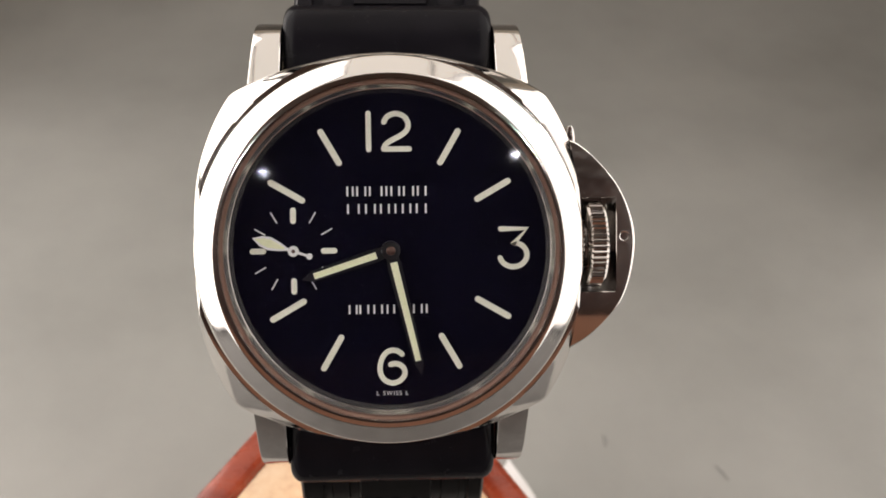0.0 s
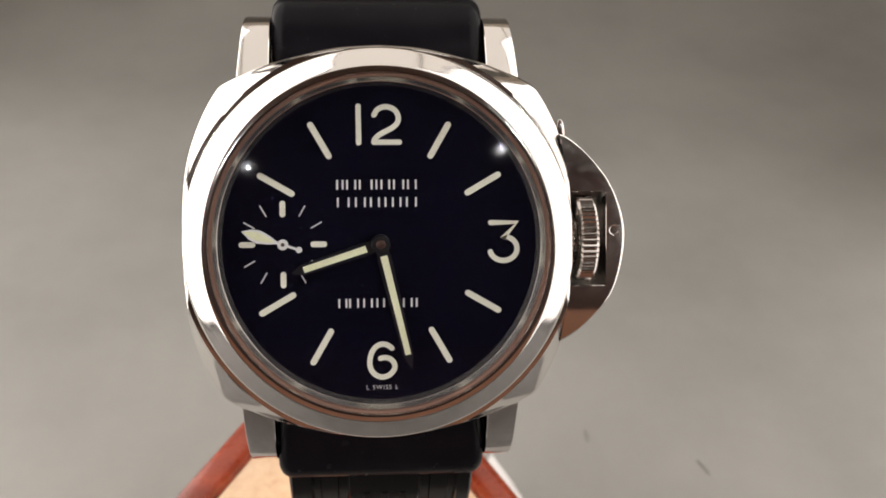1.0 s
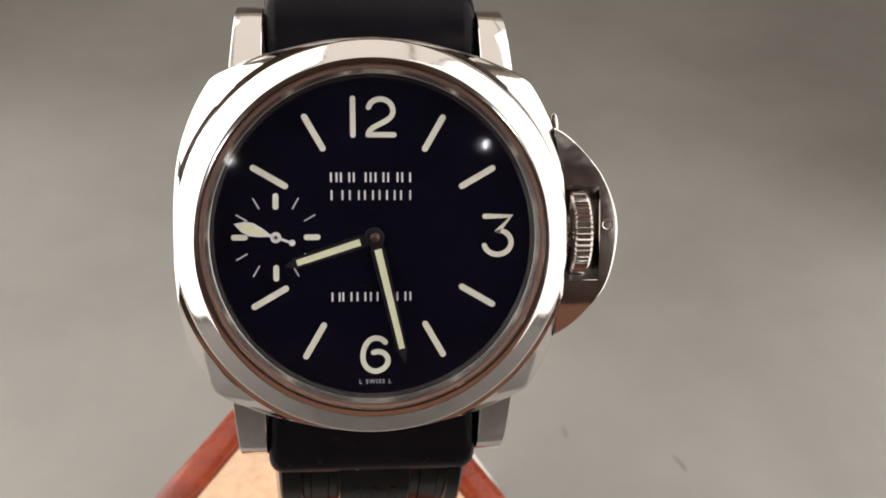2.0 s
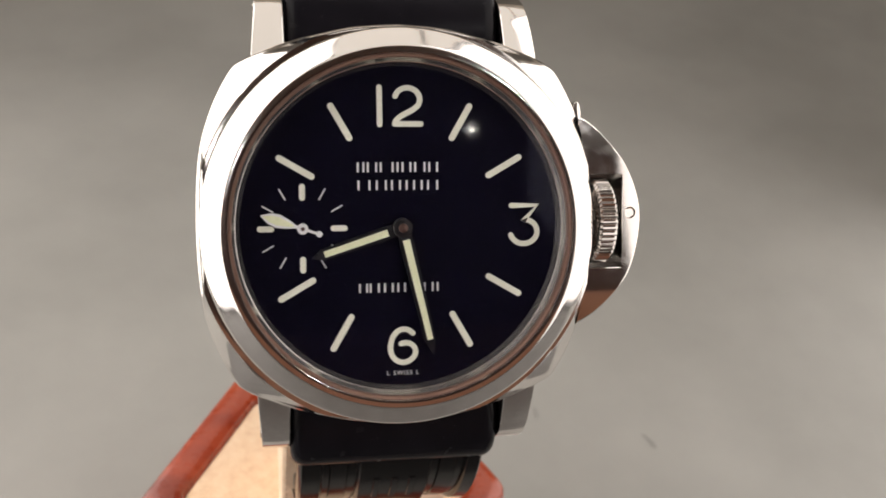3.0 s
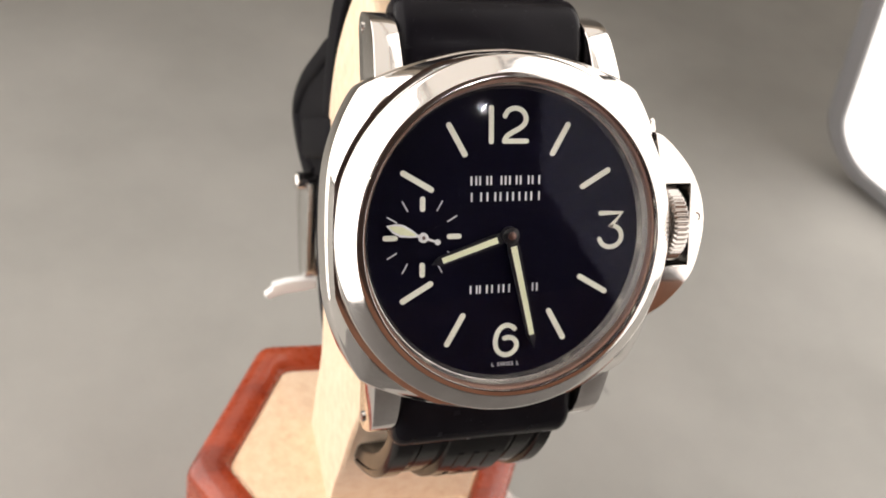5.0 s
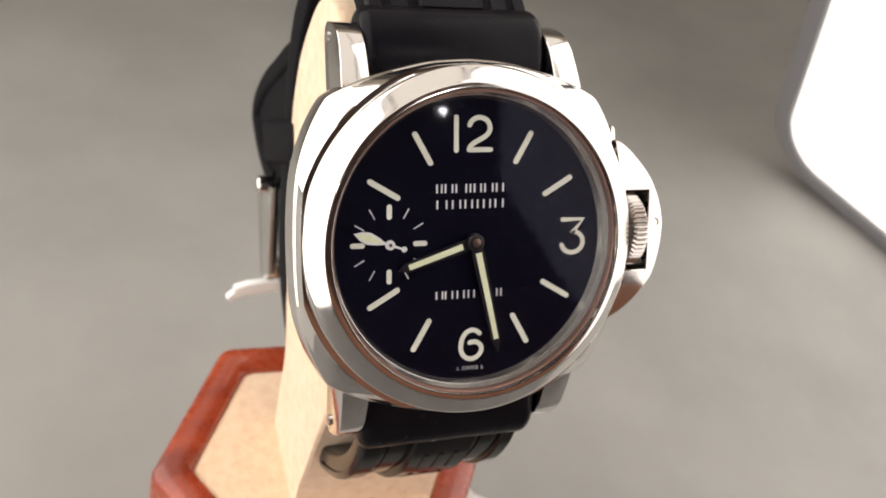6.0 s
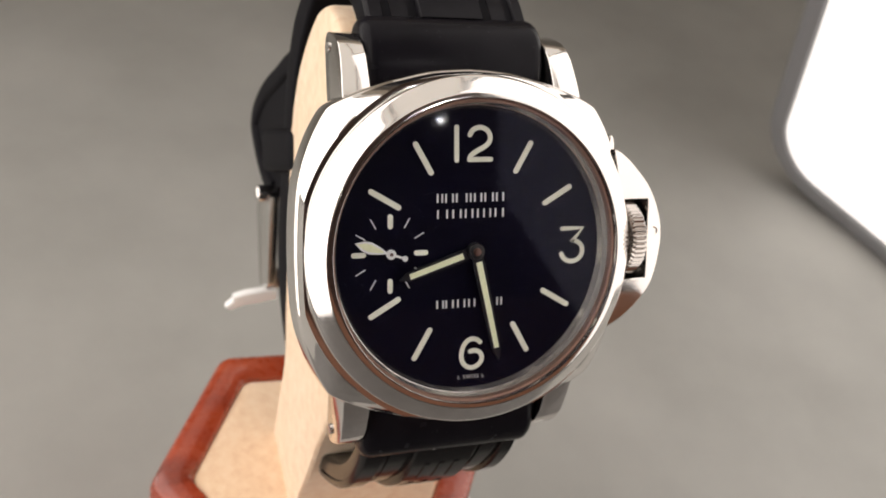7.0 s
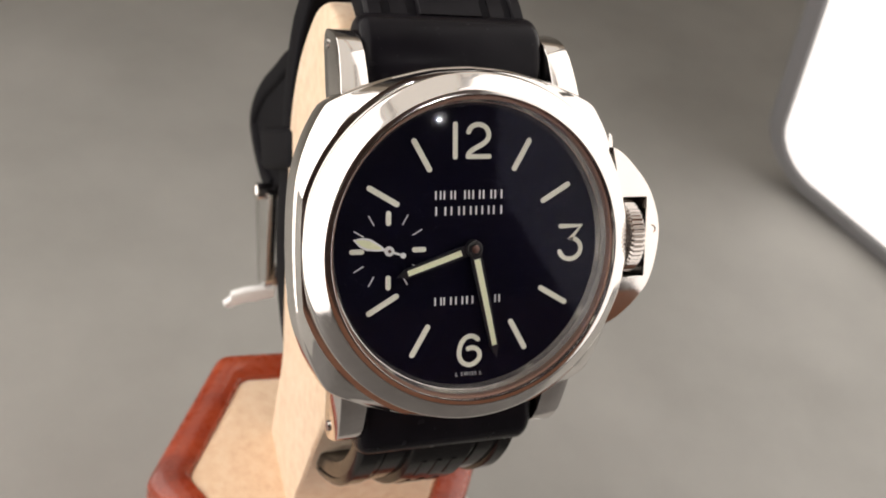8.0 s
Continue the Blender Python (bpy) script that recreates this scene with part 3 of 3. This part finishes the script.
def guard():
    """A half-moon plate with a window for the crown; its face falls away gently outward."""
    y1 = 7.6
    rim = spline([(21.5, 12.85), (22.6, 12.35), (24.45, 10.8), (27.1, 7.75), (28.73, 4.5), (29.45, 1.2), (29.1, -2.5), (28.0, -6.0), (26.25, -8.4), (23.9, -10.8), (21.62, -12.3)], 6)
    n = len(rim)
    ka, kb = 18, 48
    w = (22.8, 27.1, 5.88, -5.35)
    sill = []
    for i in range(n):
        if i <= ka:
            sill.append(np.array((w[0] + (w[1] - w[0]) * i / ka, w[2])))
        elif i <= kb:
            sill.append(np.array((w[1], w[2] + (w[3] - w[2]) * (i - ka) / (kb - ka))))
        else:
            sill.append(np.array((w[1] + (w[0] - w[1]) * (i - kb) / (n - 1 - kb), w[3])))

    def face(x, z=0.0):
        return 0.6 + 0.010 * max(0.0, x - 25.4) ** 2 + 0.024 * max(0.0, -6.5 - z) ** 2 + 0.003 * max(0.0, z - 6.5) ** 2
    secs = []
    for a, c in zip(sill, rim):
        d = c - a
        ln = np.linalg.norm(d)
        steps = [0.09 / ln] + [f / 7 for f in range(1, 7)] + [1 - 0.34 / ln, 1 - 0.2 / ln]
        ring = [(a[0], y1, a[1]), (a[0], face(*a) + 0.09, a[1])]
        ring += [(a[0] + d[0] * f, face(*(a + d * f)), a[1] + d[1] * f) for f in steps]
        e = face(*c)
        q = c - d * 0.06 / ln
        ring += [(q[0], e + 0.06, q[1]), (c[0], e + 0.24, c[1]), (c[0], y1 - 0.4, c[1]), (c[0] - d[0] * 0.3 / ln, y1, c[1] - d[1] * 0.3 / ln)]
        secs.append(ring)
    ob = put("crown_guard", loft(secs), STEEL, watch, "polished steel half-moon crown guard", smooth=38)
    put("guard_floor", box(21.5, 27.6, 6.9, 7.5, -6.2, 6.9), BRUSHED, ob)
    y = face(28.1)
    put("lever_pin", spin([(0.0, y + 0.6), (0.40, y + 0.55), (0.44, y + 0.1), (0.50, y - 0.02), (0.60, y - 0.05), (0.70, y - 0.05), (0.74, y + 0.06), (0.74, y + 0.4), (0.0, y + 0.4)], 40, (28.1, 1.28)), STEEL, ob, "small round steel lever pin", smooth=20)
    # near-black disc standing in for the shade inside the pin's recess
    put("pin_hole_shade", disc(0.41, y + 0.1, y + 0.5, 24, (28.1, 1.28)), DIAL, ob)
    lever = [(21.3, 11.4), (22.5, 11.4), (22.45, 13.4), (22.3, 14.3), (22.1, 14.65), (21.85, 14.72), (21.6, 14.5), (21.45, 13.6)]
    put("locking_lever", prism(lever, 2.6, 6.0), STEEL, ob, "steel locking lever tip", bevel=0.22)


guard()


# ---- lugs ----
def lug(sx, sz):
    prof = [(1.6, 15.0), (1.7, 18.0), (2.45, 20.0), (2.95, 21.3), (3.6, 22.8), (4.6, 24.8), (6.0, 26.4), (7.4, 27.25), (9.0, 27.75), (10.6, 28.05), (11.8, 28.1), (12.5, 27.5), (12.6, 26.0), (11.4, 23.0), (10.0, 20.0), (9.0, 15.0)]
    rows = []
    for x_at in (12.95, None):
        row = []
        for y, z in prof:
            x = 12.95 if x_at else 16.75 - 0.55 * max(0.0, (z - 20.0) / 7.7)
            row.append((sx * x, y, sz * z))
        rows.append(row)
    ob = put("lug", loft(rows), STEEL, watch, "polished steel strap lug", smooth=24, bevel=0.20, segs=3)
    c = sx * 16.42
    ring = [(math.cos(2 * math.pi * i / 24), math.sin(2 * math.pi * i / 24)) for i in range(24)]
    put("lug_screw", loft([[(c - sx * 0.5, 10.8 + 0.8 * a, sz * 26.1 + 0.8 * q) for a, q in ring], [(c + sx * 0.05, 10.8 + 0.72 * a, sz * 26.1 + 0.72 * q) for a, q in ring]]), BRUSHED, ob)


for sx in (-1, 1):
    for sz in (-1, 1):
        lug(sx, sz)


# ---- strap ----
def band(path, half, thick, name, label, round_by=0.8, mat=None):
    """A strap along (y, z) points; half: half widths; thick: thicknesses, both point by point."""
    p = [np.array(q, float) for q in path]
    secs = []
    for i, q in enumerate(p):
        d = p[min(i + 1, len(p) - 1)] - p[max(i - 1, 0)]
        d /= np.linalg.norm(d)
        n = np.array((-d[1], d[0]))
        h, t = half[i], thick[i] / 2
        r = min(round_by, t * 0.8)
        ring = []
        for sx, sn in ((1, 1), (-1, 1), (-1, -1), (1, -1)):
            for j in range(5):
                a = radians({(1, 1): 0, (-1, 1): 90, (-1, -1): 180, (1, -1): 270}[(sx, sn)] + 22.5 * j)
                x = sx * (h - r) + r * math.cos(a)
                k = sn * (t - r) + r * math.sin(a)
                ring.append((x, q[0] + n[0] * k, q[1] + n[1] * k))
        secs.append(ring)
    return put(name, loft(secs), mat or RUBBER, watch, label, smooth=40)


def end_piece(sz, name):
    """The rounded end of the strap between the lugs."""
    prof = [(6.0, 20.2), (5.4, 21.6), (5.2, 23.6), (5.5, 26.0), (6.3, 28.2), (7.7, 29.7), (9.5, 30.3), (11.4, 30.1), (13.0, 29.0), (13.8, 26.6), (13.8, 22.6), (12.5, 20.2)]
    outline = [tuple(q) for q in spline(prof + prof[:1], 3)][:-1]
    r = 1.8
    secs = []
    for sx in (-1, 1):
        for k in (range(7) if sx < 0 else range(6, -1, -1)):
            a = radians(15 * k)
            x, g = 12.9 - r * (1 - math.cos(a)), r * (1 - math.sin(a))
            secs.append([(sx * x, 9.5 + (y - 9.5) * (1 - g / 4.5), sz * (25.2 + (z - 25.2) * (1 - g / 5.0))) for y, z in outline])
    return put(name, loft(secs), RUBBER, watch, "rounded black rubber strap end", smooth=40)


end_piece(1, "strap_end")
end_piece(-1, "strap_end")

upper = spline([(10.0, 27.5), (13.5, 32.2), (19.5, 35.8), (28.0, 37.8), (37.0, 36.6), (45.8, 29.7), (51.5, 21.4), (54.4, 12.1), (56.4, 1.7), (58.4, -8.0), (57.2, -16.6), (53.0, -24.2), (48.4, -29.2)], 6)
nu = len(upper)
strap_u = band(upper, [11.7 + 0.5 * min(1.0, max(0.0, (i - 22) / 8)) for i in range(nu)], [4.0 + 2.2 * min(1.0, max(0.0, (i - 22) / 8)) + 4.0 * min(1.0, max(0.0, (i - 42) / 8)) for i in range(nu)], "strap_upper", "black rubber strap looped round the post", mat=RUBBER_MATTE)
lower = spline([(10.0, -27.0), (12.9, -31.0), (17.4, -34.8), (23.4, -37.7), (30.0, -39.3), (38.5, -40.3)], 6)
nl = len(lower)
strap_l = band(lower, [12.0 - 0.4 * i / nl for i in range(nl)], [3.4] * nl, "strap_lower", "black rubber strap with raised panels", mat=RUBBER_GLOSS)


def along(path, k0, k1, x0, x1, lift, height, name, owner, mat=None, round_by=0.25):
    """A raised rib on the strap's outer side, following its run from point k0 to k1."""
    p = [np.array(q, float) for q in path[k0:k1 + 1]]
    out = math.copysign(1.0, height)
    secs = []
    for i, q in enumerate(p):
        d = p[min(i + 1, len(p) - 1)] - p[max(i - 1, 0)]
        d /= np.linalg.norm(d)
        n = np.array((-d[1], d[0]))
        ring = []
        for x, h in ((x0, lift - 0.4 * out), (x0 + round_by * 0.3, lift + height - round_by * out), (x0 + round_by, lift + height), (x1 - round_by, lift + height), (x1 - round_by * 0.3, lift + height - round_by * out), (x1, lift - 0.4 * out)):
            ring.append((x, q[0] + n[0] * h, q[1] + n[1] * h))
        secs.append(ring)
    return put(name, loft(secs), mat or RUBBER, owner, smooth=30)


# relief: a raised middle, side strips and plain bars in place of moulded lettering
def relief(path, owner, side, n0, n1, thick, strips, bars_at, mat):
    lift = side * (thick / 2 - 0.1)
    for name, x0, x1, h in strips:
        along(path, n0, n1, x0, x1, lift, side * h, name, owner, mat, 0.45)
    h = strips[0][3]
    for k in bars_at:
        for x0, x1 in ((-2.5, -1.2), (-0.2, 1.1), (2.1, 3.4)):
            along(path, k, k + 5, x0, x1, lift + side * (h - 0.2), side * 0.36, "raised_bar", owner, mat, 0.3)


relief(lower, strap_l, -1, 2, 27, 3.4, (("middle_band", -4.5, 5.2, 1.3), ("side_strip", -11.9, -8.6, 0.75), ("flat_strip", -8.2, -5.2, 0.3), ("flat_strip", 5.9, 9.0, 0.3), ("side_strip", 9.4, 11.9, 0.75)), (6, 14), RUBBER_GLOSS)
relief(upper, strap_u, 1, 2, 20, 4.0, (("middle_band", -4.5, 5.2, 0.9), ("side_strip", -11.6, -9.0, 0.5), ("flat_strip", -8.5, -5.2, 0.2), ("flat_strip", 5.9, 9.0, 0.2), ("side_strip", 9.4, 11.6, 0.5)), (6, 12), RUBBER)

# ---- the loop behind: flap, keeper, buckle ----
tail_rim = spline([(49.0, 27.5), (56.0, 26.6), (64.2, 24.6), (76.5, 21.6), (85.6, 17.4), (88.6, 13.1), (86.6, 9.2), (82.6, 5.2), (77.0, 1.6), (70.0, -0.5)], 6)
tail_path = []
for i, q in enumerate(tail_rim):
    d = tail_rim[min(i + 1, len(tail_rim) - 1)] - tail_rim[max(i - 1, 0)]
    d = d / np.linalg.norm(d)
    tail_path.append(q + np.array((d[1], -d[0])) * 2.0)
nf = len(tail_path)
tail = band(tail_path, [12.0] * nf, [4.0] * nf, "strap_tail", "black rubber strap tail bulging outward", 1.1, RUBBER_MATTE)
put("inner_fold", prism([(q[0], q[1]) for q in tail_path] + [(52.0, 6.0), (50.0, 16.0)], -11.2, 11.2, "x"), RUBBER_MATTE, tail, smooth=40)


def keeper():
    """A rubber loop round the strap, its outer corners well rounded."""
    y0, y1, hx, r = 39.5, 73.8, 13.8, 7.0
    secs = []
    for f, inset in ((0.0, 1.1), (0.05, 0.45), (0.16, 0.0), (0.84, 0.0), (0.95, 0.45), (1.0, 1.1)):
        ring = []
        for cx, cy, a0 in ((hx - r, y1 - r, 0), (r - hx, y1 - r, 90), (r - hx, y0 + r, 180), (hx - r, y0 + r, 270)):
            for j in range(7):
                a = radians(a0 + 15 * j)
                x, y = cx + (r - inset) * math.cos(a), cy + (r - inset) * math.sin(a)
                low, top = 4.6 + (73.8 - y) * 0.075, 12.6 + (73.8 - y) * 0.045
                ring.append((x, y, low + (top - low) * f))
        secs.append(ring)
    return put("strap_keeper", loft(secs), RUBBER_MATTE, watch, "black rubber strap keeper loop", smooth=50)


keeper()


def buckle():
    plate = [(64.6, 0.6), (70.0, 0.2), (76.6, -1.6), (77.4, -2.6), (76.4, -16.6), (75.0, -17.9), (70.0, -17.6), (68.2, -16.4)]
    ob = put("buckle", merge(prism(plate, -13.1, -11.4, "x"), prism(plate, 11.4, 13.1, "x"), box(-11.5, 11.5, 70.5, 76.0, -17.6, -14.0)), BRUSHED, watch, "brushed steel strap buckle", smooth=30, bevel=0.3, segs=2)
    ring = [(math.cos(2 * math.pi * i / 24), math.sin(2 * math.pi * i / 24)) for i in range(24)]
    put("buckle_pin", loft([[(x, 67.5 + r * a, 1.0 + r * q) for a, q in ring] for x, r in ((-15.2, 1.2), (-14.8, 1.65), (-11.0, 1.65), (11.0, 1.65), (14.8, 1.65), (15.2, 1.2))]), STEEL, ob, "round steel buckle pin")


buckle()


# ---- small loose things ----
def price_tag():
    m = pose(-19.1 * MM, 50.6 * MM, 73.2 * MM)
    tag = thing("price_tag", m, "small folded white paper tag on a string", "tag")
    card = prism([(-0.3, -1.1), (1.2, 0.5), (1.0, 1.6), (3.5, 2.6), (7.5, 3.0), (9.6, 2.7), (9.6, 0.6), (6.0, -0.3), (3.6, -0.6), (2.2, -1.2), (0.7, -2.0)], -0.9, 0.5)
    put("card", card, PAPER, tag, "creased white paper card", bevel=0.12)
    secs = []
    for k in range(9):
        f = k / 8
        c = (9.3 + 1.2 * f, 1.0 * f, 1.6 + 16.0 * f)
        secs.append([(c[0] + 0.16 * math.cos(a), c[1] + 0.16 * math.sin(a), c[2]) for a in (2 * math.pi * i / 8 for i in range(8))])
    put("string", loft(secs), PAPER, tag)


price_tag()


def lint(x, y, length, turn):
    """A thin curl of grey lint lying on the card."""
    secs = []
    for k in range(8):
        f = k / 7
        w = 0.55 * math.sin(math.pi * (0.08 + 0.84 * f))
        c = (0.5 * math.sin(2.6 * f), (f - 0.5) * length)
        secs.append([(c[0] + w * math.cos(a), c[1], 0.18 + 0.16 * math.sin(a)) for a in (2 * math.pi * i / 8 for i in range(8))])
    ob = put("lint", loft(secs), SPECK)
    ob.matrix_world = pose(x * MM, y * MM, 0.0, 0, 0, turn)
    tagged(ob, "thin curl of grey lint lying on the card", "lint", "lint on the card")


def paper_slip():
    """A folded slip of white paper standing low on the card beside the base."""
    ridge = [(29.6, 70.0, 10.5), (33.4, 61.5, 11.0), (38.6, 48.0, 11.2), (44.4, 34.0, 11.0), (51.5, 30.4, 9.4), (61.0, 29.6, 11.0), (70.0, 26.0, 8.0)]
    near = [(22.0, 62.0), (25.5, 53.0), (30.5, 38.0), (35.0, 24.0), (46.0, 19.0), (57.5, 17.5), (66.0, 15.0)]
    far = [(31.5, 71.0), (36.0, 63.0), (41.4, 49.5), (47.2, 36.8), (53.0, 33.8), (62.5, 33.2), (72.0, 29.5)]
    o = Vector((44.0, 34.0, 0.0))
    secs = []
    for r, a, c in zip(ridge, near, far):
        top, foot, back = Vector(r) - o, Vector((*a, 0.1)) - o, Vector((*c, 0.1)) - o
        mid = foot.lerp(top, 0.55) + Vector((0, 0, 0.8))
        th = Vector((0, 0, -0.35))
        secs.append([tuple(q) for q in (foot, mid, top, back, back.lerp(top, 0.12), top + th * 2, mid + th, foot.lerp(mid, 0.05))])
    ob = put("paper_slip", loft(secs), PAPER, smooth=25)
    ob.matrix_world = Matrix.Translation(o * MM)
    tagged(ob, "folded slip of white paper beside the wooden stand", "paper")


paper_slip()
lint(86.0, 72.0, 5.2, 28)
lint(57.1, 83.5, 4.0, 5)
